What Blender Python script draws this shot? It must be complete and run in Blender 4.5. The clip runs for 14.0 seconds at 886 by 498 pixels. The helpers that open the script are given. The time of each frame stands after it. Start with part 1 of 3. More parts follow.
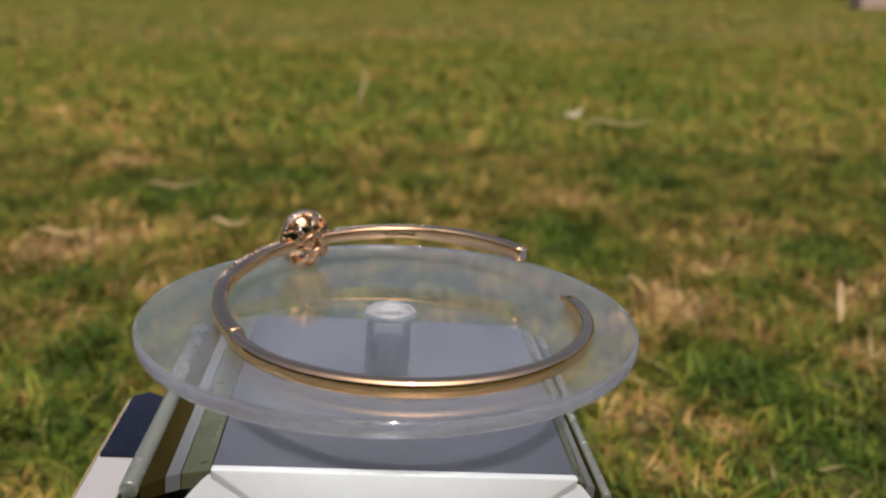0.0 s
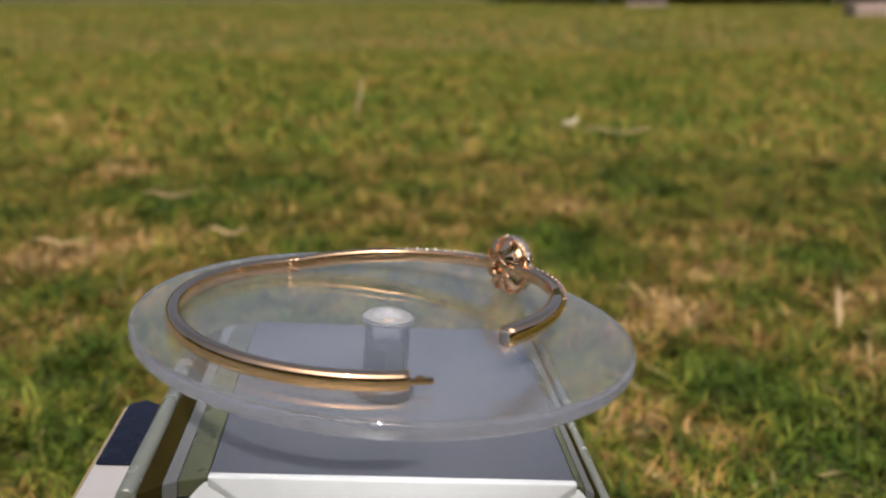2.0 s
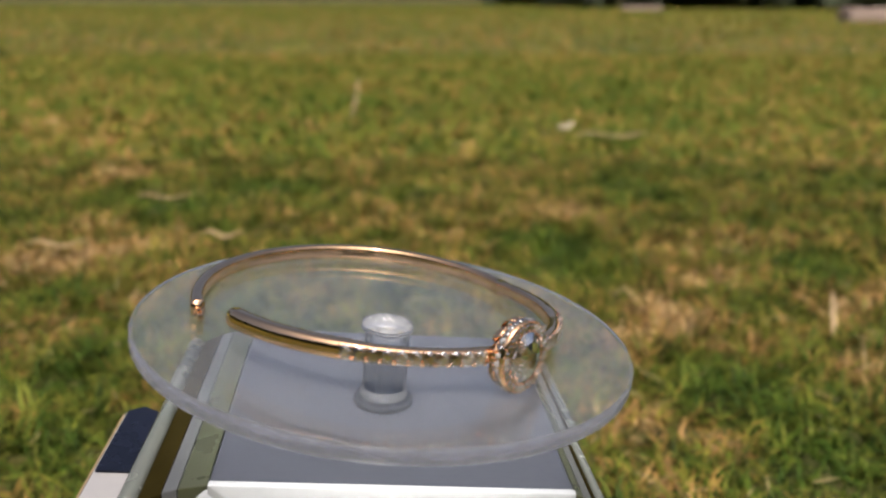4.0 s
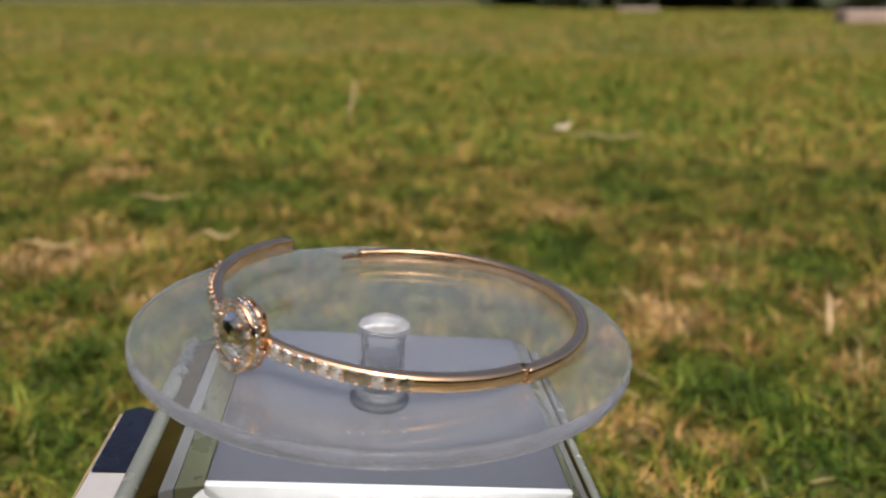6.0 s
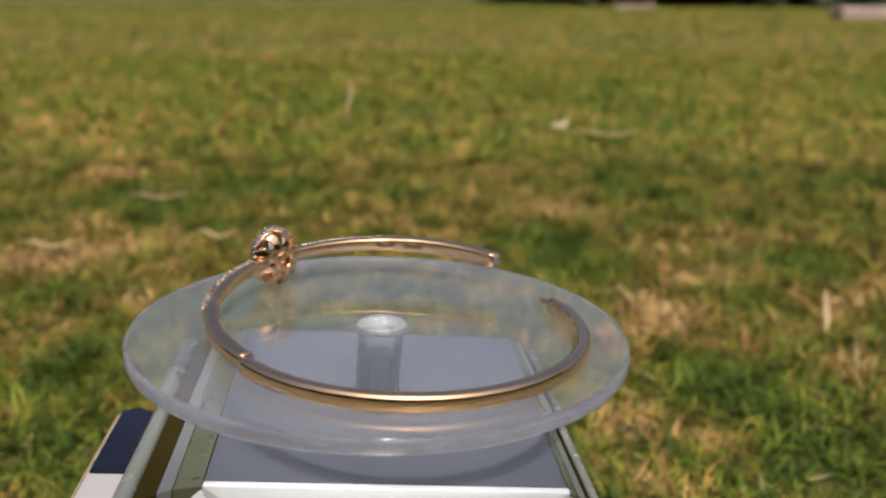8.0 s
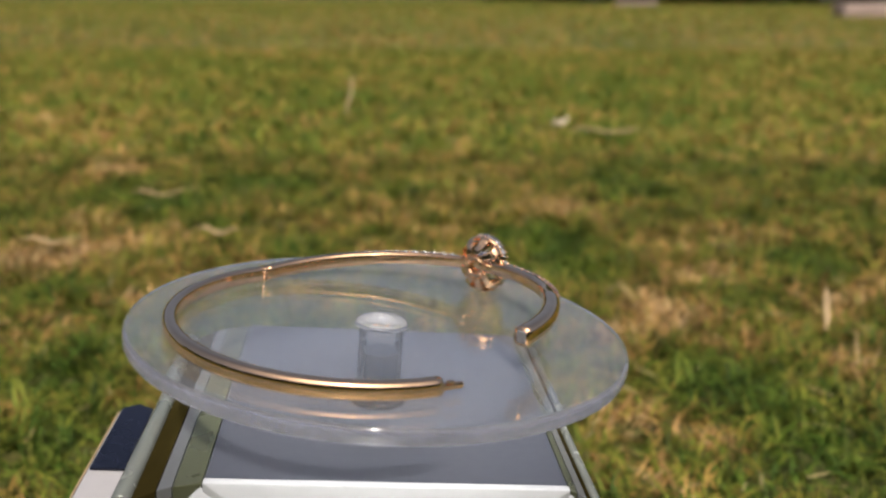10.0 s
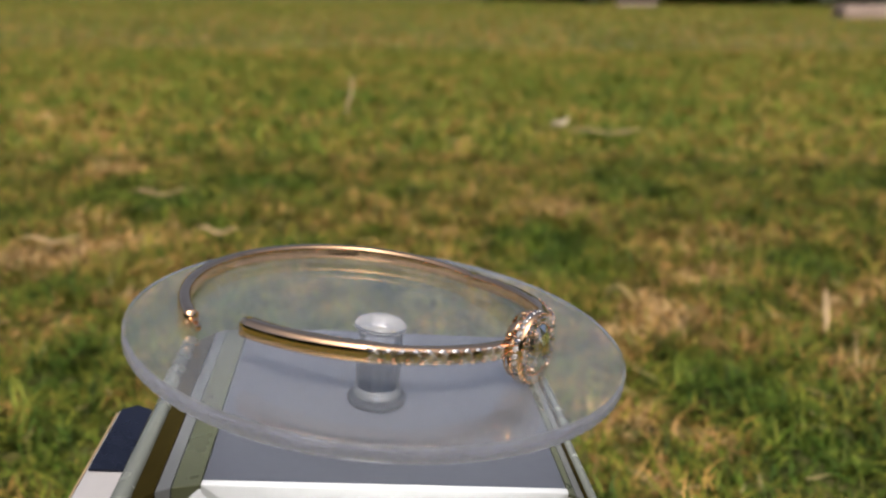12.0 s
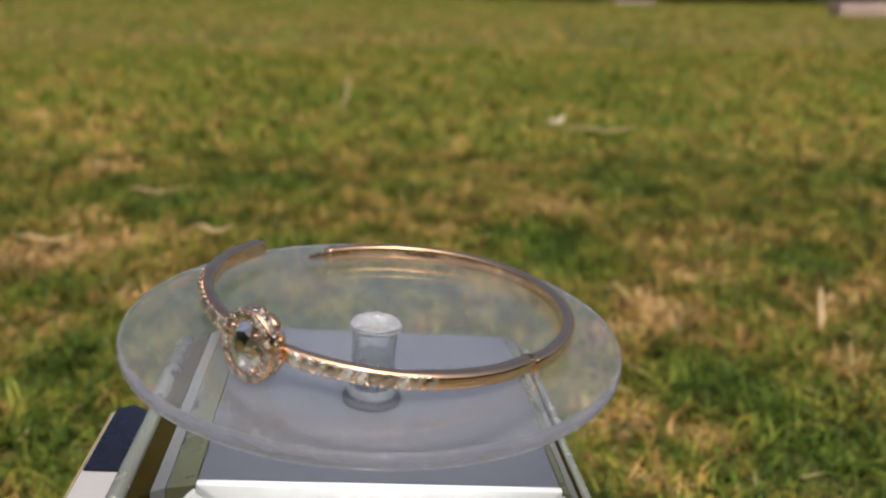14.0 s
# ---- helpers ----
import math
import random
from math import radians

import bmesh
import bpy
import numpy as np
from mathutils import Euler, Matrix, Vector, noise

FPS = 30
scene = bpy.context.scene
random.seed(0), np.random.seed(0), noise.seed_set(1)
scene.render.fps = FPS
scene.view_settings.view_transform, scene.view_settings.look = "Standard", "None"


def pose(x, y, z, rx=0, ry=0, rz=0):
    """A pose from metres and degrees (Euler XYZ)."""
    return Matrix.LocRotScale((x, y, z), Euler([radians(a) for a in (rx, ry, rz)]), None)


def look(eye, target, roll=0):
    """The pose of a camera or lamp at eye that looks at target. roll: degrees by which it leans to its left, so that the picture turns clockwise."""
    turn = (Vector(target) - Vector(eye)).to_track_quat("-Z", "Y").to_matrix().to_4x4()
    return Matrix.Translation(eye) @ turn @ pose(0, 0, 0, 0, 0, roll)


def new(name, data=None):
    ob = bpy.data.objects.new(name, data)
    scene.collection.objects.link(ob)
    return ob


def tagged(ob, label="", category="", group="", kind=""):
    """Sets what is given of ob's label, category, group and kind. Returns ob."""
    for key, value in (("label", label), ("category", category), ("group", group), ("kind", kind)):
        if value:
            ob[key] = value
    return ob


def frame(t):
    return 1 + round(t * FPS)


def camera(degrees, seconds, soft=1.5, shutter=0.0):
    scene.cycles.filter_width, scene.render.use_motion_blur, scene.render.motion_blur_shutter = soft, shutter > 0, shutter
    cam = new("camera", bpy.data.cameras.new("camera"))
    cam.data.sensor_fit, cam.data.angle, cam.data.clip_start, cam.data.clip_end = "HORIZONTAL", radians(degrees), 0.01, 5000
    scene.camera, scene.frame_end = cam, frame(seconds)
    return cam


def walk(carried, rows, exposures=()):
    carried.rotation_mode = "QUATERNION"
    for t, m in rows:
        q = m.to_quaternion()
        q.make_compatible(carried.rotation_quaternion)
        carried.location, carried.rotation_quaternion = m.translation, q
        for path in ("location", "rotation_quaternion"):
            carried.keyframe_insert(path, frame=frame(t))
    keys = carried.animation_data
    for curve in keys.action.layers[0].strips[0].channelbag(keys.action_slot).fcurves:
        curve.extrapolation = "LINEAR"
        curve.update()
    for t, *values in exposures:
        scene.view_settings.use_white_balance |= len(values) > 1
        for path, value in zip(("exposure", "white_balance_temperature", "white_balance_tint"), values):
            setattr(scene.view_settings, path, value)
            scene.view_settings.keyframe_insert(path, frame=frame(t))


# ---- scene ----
cam = camera(53.365, 14.0, soft=2.1, shutter=0.5)
cam.data.dof.use_dof = True
cam.data.dof.focus_distance = 0.155
cam.data.dof.aperture_fstop = 18.5
PATH = [
    (0, (0.01253, -0.15107, 0.17455, 72.674, 0.049, 0.899)),
    (0.5, (0.01327, -0.15108, 0.17312, 72.758, 0.166, 0.899)),
    (1, (0.01281, -0.15123, 0.17421, 73.007, 0.219, 0.842)),
    (1.5, (0.01256, -0.15098, 0.17398, 73.169, 0.227, 0.753)),
    (2, (0.01257, -0.15077, 0.17376, 73.250, 0.293, 0.671)),
    (2.5, (0.01252, -0.15099, 0.17386, 73.304, 0.255, 0.630)),
    (3, (0.01190, -0.15077, 0.17475, 73.348, 0.129, 0.542)),
    (5.5, (0.01152, -0.15104, 0.17502, 73.441, -0.144, 0.261)),
    (6, (0.01161, -0.15104, 0.17483, 73.453, -0.132, 0.204)),
    (6.5, (0.01150, -0.15060, 0.17441, 73.389, -0.114, 0.154)),
    (7, (0.01135, -0.15061, 0.17496, 73.335, -0.103, 0.062)),
    (7.5, (0.01167, -0.15100, 0.17516, 73.325, -0.041, 0.032)),
    (8, (0.01170, -0.15113, 0.17525, 73.317, -0.007, 0.000)),
    (10.5, (0.01176, -0.15099, 0.17537, 73.085, -0.086, 0.088)),
    (11, (0.01174, -0.15116, 0.17573, 73.083, -0.123, 0.126)),
    (11.5, (0.01167, -0.15074, 0.17546, 73.115, -0.225, 0.139)),
    (12, (0.01182, -0.15091, 0.17567, 73.118, -0.234, 0.091)),
    (12.5, (0.01208, -0.15109, 0.17561, 73.091, -0.257, 0.044)),
    (13, (0.01209, -0.15080, 0.17557, 73.061, -0.277, -0.043)),
    (13.5, (0.01189, -0.15121, 0.17605, 73.005, -0.228, -0.130)),
    (14, (0.01220, -0.15117, 0.17616, 72.970, -0.277, -0.120)),
]
walk(cam, [(t, pose(*p)) for t, p in PATH], [(0, 0.0), (1.5, 0.02), (3, 0.07), (6, 0.16), (8, 0.14), (11, 0.12), (14, 0.14)])

# ---- light ----
SUN_ELEVATION, SUN_AZIMUTH = 61.0, 168.0  # azimuth: degrees from +y towards +x
world = bpy.data.worlds.new("world")
scene.world = world
world.use_nodes = True
sky = world.node_tree.nodes.new("ShaderNodeTexSky")
sky.sky_type, sky.sun_disc = "NISHITA", False
sky.sun_elevation, sky.sun_rotation = radians(SUN_ELEVATION), radians(SUN_AZIMUTH)
sky.air_density, sky.dust_density, sky.ozone_density = 0.6, 7.0, 0.4
back = world.node_tree.nodes["Background"]
world.node_tree.links.new(sky.outputs[0], back.inputs[0])
back.inputs[1].default_value = 0.12
sun_data = bpy.data.lights.new("sun", "SUN")
sun_data.energy, sun_data.angle, sun_data.color = 3.2, radians(0.6), (1.0, 0.95, 0.86)
sun = new("sun", sun_data)
_e, _a = radians(SUN_ELEVATION), radians(SUN_AZIMUTH)
sun_from = Vector((math.cos(_e) * math.sin(_a), math.cos(_e) * math.cos(_a), math.sin(_e)))
sun.matrix_basis = look(sun_from * 5.0, (0, 0, 0))

# ---- plan ----
HUB = Vector((0.000332, 0.00187, 0.115))
AXIS = Vector((0.07750, 0.01063, 1.0)).normalized()
_x = (Vector((1, 0, 0)) - AXIS * AXIS.x).normalized()
LEAN = Matrix.Translation(HUB) @ Matrix((_x, AXIS.cross(_x), AXIS)).transposed().to_4x4()
SPIN = -0.764613                      # radians a second, clockwise from above
DISC_R, DISC_T = 0.0454, 0.0028
TILT = (0.03627, -0.01854)            # the disc sits askew on its post
PLATE_H = 0.0176
BASE = LEAN @ Matrix.Translation((0, 0, -PLATE_H)) @ pose(0, 0, 0, 0, 0, 5.2) @ Matrix.Translation((0.0017, 0.0032, 0))
PX, PY = 0.0296, 0.0311               # half sides of the top plate


# ---- materials ----
def material(name):
    m = bpy.data.materials.new(name)
    m.use_nodes = True
    return m, m.node_tree.nodes, m.node_tree.links, m.node_tree.nodes["Principled BSDF"]


def plain(name, colour, rough=0.5, metal=0.0, scale=300.0, vary=0.15, bump=0.0, rough_vary=0.1, **more):
    """A surface with grain at two scales, in colour, gloss and relief."""
    m, n, l, b = material(name)
    co = n.new("ShaderNodeTexCoord")
    fine, wide = n.new("ShaderNodeTexNoise"), n.new("ShaderNodeTexNoise")
    fine.inputs["Scale"].default_value, wide.inputs["Scale"].default_value = scale, scale * 0.12
    fine.inputs["Detail"].default_value = 5
    for t in (fine, wide):
        l.new(co.outputs["Object"], t.inputs["Vector"])
    add = n.new("ShaderNodeMath")
    add.operation = "ADD"
    l.new(fine.outputs[0], add.inputs[0])
    l.new(wide.outputs[0], add.inputs[1])
    rng = n.new("ShaderNodeMapRange")
    rng.inputs[1].default_value, rng.inputs[2].default_value = 0.6, 1.4
    rng.inputs[3].default_value, rng.inputs[4].default_value = 1 - vary, 1 + vary
    l.new(add.outputs[0], rng.inputs[0])
    mix = n.new("ShaderNodeVectorMath")
    mix.operation = "SCALE"
    mix.inputs[0].default_value = colour[:3]
    l.new(rng.outputs[0], mix.inputs["Scale"])
    l.new(mix.outputs[0], b.inputs["Base Color"])
    rr = n.new("ShaderNodeMapRange")
    rr.inputs[1].default_value, rr.inputs[2].default_value = 0.6, 1.4
    rr.inputs[3].default_value, rr.inputs[4].default_value = max(0.02, rough - rough_vary), rough + rough_vary
    l.new(add.outputs[0], rr.inputs[0])
    l.new(rr.outputs[0], b.inputs["Roughness"])
    b.inputs["Metallic"].default_value = metal
    if bump:
        bp = n.new("ShaderNodeBump")
        bp.inputs["Strength"].default_value, bp.inputs["Distance"].default_value = bump, 0.0005
        l.new(fine.outputs[0], bp.inputs["Height"])
        l.new(bp.outputs[0], b.inputs["Normal"])
    for key, value in more.items():
        b.inputs[key.replace("_", " ")].default_value = value
    return m


def clear(name, colour=(1, 1, 1), ior=1.49, rough=0.0, milk=0.0, milk_colour=(0.85, 0.87, 0.95)):
    """Glass or acrylic; milk is the share of white haze in it."""
    m, n, l, b = material(name)
    b.inputs["Base Color"].default_value = (*colour, 1)
    b.inputs["Transmission Weight"].default_value = 1.0
    b.inputs["IOR"].default_value, b.inputs["Roughness"].default_value = ior, rough
    if milk:
        co, tx = n.new("ShaderNodeTexCoord"), n.new("ShaderNodeTexNoise")
        tx.inputs["Scale"].default_value, tx.inputs["Detail"].default_value = 90, 6
        l.new(co.outputs["Object"], tx.inputs["Vector"])
        rng = n.new("ShaderNodeMapRange")
        rng.inputs[1].default_value, rng.inputs[2].default_value = 0.3, 0.7
        rng.inputs[3].default_value, rng.inputs[4].default_value = milk * 0.7, milk * 1.3
        l.new(tx.outputs[0], rng.inputs[0])
        d, t, mix, mix2 = (n.new("ShaderNodeBsdfDiffuse"), n.new("ShaderNodeBsdfTranslucent"),
                           n.new("ShaderNodeMixShader"), n.new("ShaderNodeMixShader"))
        d.inputs[0].default_value = t.inputs[0].default_value = (*milk_colour, 1)
        l.new(d.outputs[0], mix2.inputs[1])
        l.new(t.outputs[0], mix2.inputs[2])
        l.new(rng.outputs[0], mix.inputs[0])
        l.new(b.outputs[0], mix.inputs[1])
        l.new(mix2.outputs[0], mix.inputs[2])
        l.new(mix.outputs[0], n["Material Output"].inputs[0])
    return m


def grass_material(name, blade_gain, gap_shade, level=1.0, patch=1.15):
    """Blades: green in patches, straw-dry in others, each blade its own tone; noise paints shaded gaps."""
    m, n, l, b = material(name)
    geo, dry = n.new("ShaderNodeNewGeometry"), n.new("ShaderNodeAttribute")
    dry.attribute_name = "dry"
    mp = n.new("ShaderNodeMapping")
    l.new(geo.outputs["Position"], mp.inputs[0])
    mp.inputs["Scale"].default_value = (1, 1, 0)
    wide, mid, spots = (n.new("ShaderNodeTexNoise") for _ in range(3))
    for t, sc, de in ((wide, 2.6, 3), (mid, 17.0, 3), (spots, 34.0, 2)):
        t.inputs["Scale"].default_value, t.inputs["Detail"].default_value = sc, de
        l.new(mp.outputs[0], t.inputs["Vector"])

    def mad(a, k, c):
        q = n.new("ShaderNodeMath")
        q.operation = "MULTIPLY_ADD"
        l.new(a, q.inputs[0])
        q.inputs[1].default_value = k
        if isinstance(c, float):
            q.inputs[2].default_value = c
        else:
            l.new(c, q.inputs[2])
        return q.outputs[0]

    s = mad(dry.outputs["Fac"], 1.0, -0.665 - patch * 0.5)
    s = mad(wide.outputs[0], 0.7, s)
    s = mad(mid.outputs[0], patch, s)
    s = mad(geo.outputs["Random Per Island"], 0.62, s)
    ramp = n.new("ShaderNodeValToRGB")
    e = ramp.color_ramp.elements
    e[0].position, e[0].color = 0.10, (0.046, 0.086, 0.011, 1)
    e[1].position, e[1].color = 1.0, (0.50, 0.35, 0.18, 1)
    for p, c in ((0.36, (0.102, 0.130, 0.017)), (0.54, (0.172, 0.173, 0.025)), (0.70, (0.265, 0.148, 0.045)), (0.86, (0.36, 0.215, 0.082))):
        e.new(p).color = (*c, 1)
    l.new(s, ramp.inputs[0])
    tone, fr = n.new("ShaderNodeVectorMath"), n.new("ShaderNodeMath")
    fr.operation = "FRACT"
    l.new(mad(geo.outputs["Random Per Island"], 37.0, 0.0), fr.inputs[0])
    tone.operation = "SCALE"
    l.new(ramp.outputs[0], tone.inputs[0])
    # the spots noise darkens clumps: shade of the gaps, put into the tone
    l.new(mad(fr.outputs[0], blade_gain, mad(spots.outputs[0], gap_shade, level - blade_gain * 0.5 - gap_shade * 0.5)), tone.inputs["Scale"])
    b.inputs["Roughness"].default_value = 0.55
    l.new(tone.outputs[0], b.inputs["Base Color"])
    b.inputs["Specular IOR Level"].default_value = 0.12
    tr, mix = n.new("ShaderNodeBsdfTranslucent"), n.new("ShaderNodeMixShader")
    l.new(tone.outputs[0], tr.inputs[0])
    mix.inputs[0].default_value = 0.22
    l.new(b.outputs[0], mix.inputs[1])
    l.new(tr.outputs[0], mix.inputs[2])
    l.new(mix.outputs[0], n["Material Output"].inputs[0])
    return m


def soil_material():
    """Thatch and soil under the blades, and the lawn far off."""
    m, n, l, b = material("lawn_soil")
    geo = n.new("ShaderNodeNewGeometry")
    fine, mid, wide = (n.new("ShaderNodeTexNoise") for _ in range(3))
    for t, s in ((fine, 260.0), (mid, 16.0), (wide, 3.2)):
        t.inputs["Scale"].default_value, t.inputs["Detail"].default_value = s, 5
        l.new(geo.outputs["Position"], t.inputs["Vector"])
    a = n.new("ShaderNodeMath")
    a.operation = "ADD"
    l.new(mid.outputs[0], a.inputs[0])
    l.new(wide.outputs[0], a.inputs[1])
    ramp = n.new("ShaderNodeValToRGB")
    e = ramp.color_ramp.elements
    e[0].position, e[0].color = 0.35, (0.045, 0.048, 0.009, 1)
    e[1].position, e[1].color = 0.65, (0.115, 0.098, 0.021, 1)
    half = n.new("ShaderNodeMath")
    half.operation = "MULTIPLY"
    half.inputs[1].default_value = 0.5
    l.new(a.outputs[0], half.inputs[0])
    l.new(half.outputs[0], ramp.inputs[0])
    rng = n.new("ShaderNodeMapRange")
    rng.inputs[1].default_value, rng.inputs[2].default_value = 0.3, 0.7
    rng.inputs[3].default_value, rng.inputs[4].default_value = 0.55, 1.45
    l.new(fine.outputs[0], rng.inputs[0])
    sc = n.new("ShaderNodeVectorMath")
    sc.operation = "SCALE"
    l.new(ramp.outputs[0], sc.inputs[0])
    l.new(rng.outputs[0], sc.inputs["Scale"])
    l.new(sc.outputs[0], b.inputs["Base Color"])
    b.inputs["Roughness"].default_value = 0.95
    bp = n.new("ShaderNodeBump")
    bp.inputs["Strength"].default_value, bp.inputs["Distance"].default_value = 0.8, 0.004
    l.new(fine.outputs[0], bp.inputs["Height"])
    l.new(bp.outputs[0], b.inputs["Normal"])
    return m


GRASS, SOIL = grass_material("grass_blades", 1.3, 1.9), soil_material()
# same blade recipe, a third lighter and with less contrast set in the colour
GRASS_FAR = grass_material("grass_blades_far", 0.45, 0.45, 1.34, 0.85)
GOLD = plain("rose_gold", (0.88, 0.595, 0.365), 0.045, 1.0, scale=260, vary=0.08, rough_vary=0.025, bump=0.06)


def gem(name, haze, sheen):
    """A cut stone: glass of a high index with sheen; haze paints white sparkle on some facets."""
    m = clear(name, (1, 1, 1), 2.1)
    n, l = m.node_tree.nodes, m.node_tree.links
    g, d, m1, m2 = (n.new("ShaderNodeBsdfGlossy"), n.new("ShaderNodeBsdfDiffuse"), n.new("ShaderNodeMixShader"), n.new("ShaderNodeMixShader"))
    geo, ob, add, rng = n.new("ShaderNodeNewGeometry"), n.new("ShaderNodeObjectInfo"), n.new("ShaderNodeMath"), n.new("ShaderNodeMapRange")
    add.operation = "ADD"
    l.new(geo.outputs["Random Per Island"], add.inputs[0])
    l.new(ob.outputs["Random"], add.inputs[1])
    # share of white diffuse per facet, standing in for inner sparkle
    rng.inputs[1].default_value, rng.inputs[2].default_value = 0.9, 1.7
    rng.inputs[3].default_value, rng.inputs[4].default_value = 0.0, haze
    l.new(add.outputs[0], rng.inputs[0])
    d.inputs[0].default_value = (0.9, 0.87, 0.84, 1)
    g.inputs["Roughness"].default_value = 0.05
    m1.inputs[0].default_value = sheen
    l.new(n["Principled BSDF"].outputs[0], m1.inputs[1])
    l.new(g.outputs[0], m1.inputs[2])
    l.new(rng.outputs[0], m2.inputs[0])
    l.new(m1.outputs[0], m2.inputs[1])
    l.new(d.outputs[0], m2.inputs[2])
    l.new(m2.outputs[0], n["Material Output"].inputs[0])
    return m


PRONG = plain("pale_rose_gold", (0.94, 0.72, 0.58), 0.12, 1.0, scale=600, vary=0.08)
STONE, GEM = gem("small_cut_stone", 0.38, 0.35), gem("large_cut_stone", 0.28, 0.22)


def thin(name, tint, haze):
    """Clear plastic too thin to bend light: sheen over a see-through body."""
    m, n, l, b = material(name)
    t, g, f, m1, m2 = (n.new("ShaderNodeBsdfTransparent"), n.new("ShaderNodeBsdfGlossy"), n.new("ShaderNodeFresnel"), n.new("ShaderNodeMixShader"), n.new("ShaderNodeMixShader"))
    t.inputs[0].default_value = (*tint, 1)
    g.inputs["Roughness"].default_value, f.inputs[0].default_value = 0.03, 1.45
    b.inputs["Base Color"].default_value = (0.85, 0.87, 0.9, 1)
    l.new(f.outputs[0], m1.inputs[0]), l.new(t.outputs[0], m1.inputs[1]), l.new(g.outputs[0], m1.inputs[2])
    tx = n.new("ShaderNodeTexNoise")
    tx.inputs["Scale"].default_value = 900
    rng = n.new("ShaderNodeMapRange")
    rng.inputs[1].default_value, rng.inputs[2].default_value, rng.inputs[3].default_value, rng.inputs[4].default_value = 0.3, 0.7, 0.0, haze * 2
    l.new(tx.outputs[0], rng.inputs[0]), l.new(rng.outputs[0], m2.inputs[0])
    l.new(m1.outputs[0], m2.inputs[1]), l.new(b.outputs[0], m2.inputs[2])
    l.new(m2.outputs[0], n["Material Output"].inputs[0])
    return m


ACRYLIC = clear("disc_acrylic", (0.97, 0.98, 1.0), 1.49, 0.012, 0.065, (0.70, 0.71, 0.74))
RIM = clear("disc_rim", (0.95, 0.96, 1.0), 1.49, 0.08, 0.20, (0.50, 0.56, 0.86))
POST = thin("post_acrylic", (0.96, 0.98, 1.0), 0.012)
FOOT = thin("foot_glint_haze", (0.95, 0.97, 1.0), 0.07)
FROST = thin("frosted_boss", (0.95, 0.96, 1.0), 0.20)
SILVER = plain("satin_silver_plastic", (0.054, 0.059, 0.077), 0.38, 0.0, scale=500, vary=0.05)
WHITE = plain("white_plastic", (0.44, 0.46, 0.49), 0.35, 0.0, scale=400, vary=0.05, bump=0.05)
CHROME = plain("dull_chrome_plating", (0.21, 0.225, 0.205), 0.25, 0.5, scale=200, vary=0.06)
GREY = plain("light_grey_plastic", (0.095, 0.10, 0.105), 0.4, 0.0, scale=400, vary=0.06)
# olive colour stands in for the grass showing in the chamfer
OLIVE = plain("olive_grass_tint", (0.055, 0.06, 0.035), 0.3, 0.0, scale=150, vary=0.15)
# near-black without gloss: shade of the gap and inside, put into the colour
DARK = plain("painted_gap_dark", (0.022, 0.017, 0.005), 0.6, 0.0, scale=200, vary=0.2, Specular_IOR_Level=0.0)
# dark colour stands in for what the shaft's flat faces mirror
SHAFT = plain("shaft_dark_reflection", (0.018, 0.025, 0.042), 0.4, 0.0, scale=500, vary=0.08, Specular_IOR_Level=0.1)
COLLAR = plain("dark_grey_collar", (0.012, 0.014, 0.02), 0.55, 0.0, scale=400, vary=0.1, Specular_IOR_Level=0.05)
CELL = plain("solar_cell", (0.008, 0.010, 0.020), 0.3, 0.0, scale=250, vary=0.2, Specular_IOR_Level=0.25)
PANEL = plain("pale_grey_plastic", (0.34, 0.33, 0.34), 0.45, 0.0, scale=300, vary=0.06)
RIMTAN = plain("tan_edge", (0.30, 0.22, 0.12), 0.6, 0.0, scale=300)
HOLLOW = plain("hollow_shade", (0.16, 0.16, 0.17), 0.7, 0.0)
STRAW_BITS = plain("dry_clippings", (0.29, 0.22, 0.095), 0.7, 0.0, scale=40, vary=0.4)
STRAW = plain("dry_straw", (0.37, 0.26, 0.135), 0.7, 0.0, scale=250, vary=0.25)
PALE = plain("bleached_leaf", (0.55, 0.47, 0.33), 0.7, 0.0, scale=250, vary=0.2)
HEDGE = plain("hedge_leaves", (0.035, 0.045, 0.02), 0.8, 0.0, scale=12, vary=0.5)
PINK = plain("pinkish_plaster", (0.36, 0.27, 0.23), 0.85, 0.0, scale=8, vary=0.12)


# ---- builders ----
def link(name, bm, mat, parent=None, label="", smooth=True):
    me = bpy.data.meshes.new(name)
    bmesh.ops.recalc_face_normals(bm, faces=bm.faces[:])
    bm.to_mesh(me)
    bm.free()
    me.materials.append(mat)
    if smooth:
        me.shade_smooth()
    ob = new(name, me)
    if parent:
        ob.parent = parent
    if label:
        ob["label"] = label
    return ob


def part(name, bm, material_, parent, label="", smooth=True):
    return link(name, bm, material_, parent, label, smooth)


def lathe(profile, seg=96, closed=False, bm=None, m=None):
    """A solid of revolution about z from (radius, height) pairs."""
    bm = bm or bmesh.new()
    m = m or Matrix.Identity(4)
    rings = []
    for r, z in profile:
        if r < 1e-7:
            rings.append([bm.verts.new(m @ Vector((0, 0, z)))])
        else:
            rings.append([bm.verts.new(m @ Vector((r * math.cos(2 * math.pi * i / seg), r * math.sin(2 * math.pi * i / seg), z))) for i in range(seg)])
    pairs = list(zip(rings, rings[1:])) + ([(rings[-1], rings[0])] if closed else [])
    for a, b in pairs:
        for i in range(seg):
            j = (i + 1) % seg
            q = [a[i % len(a)], a[j % len(a)], b[j % len(b)], b[i % len(b)]]
            q = list(dict.fromkeys(q))
            if len(q) > 2:
                bm.faces.new(q)
    return bm


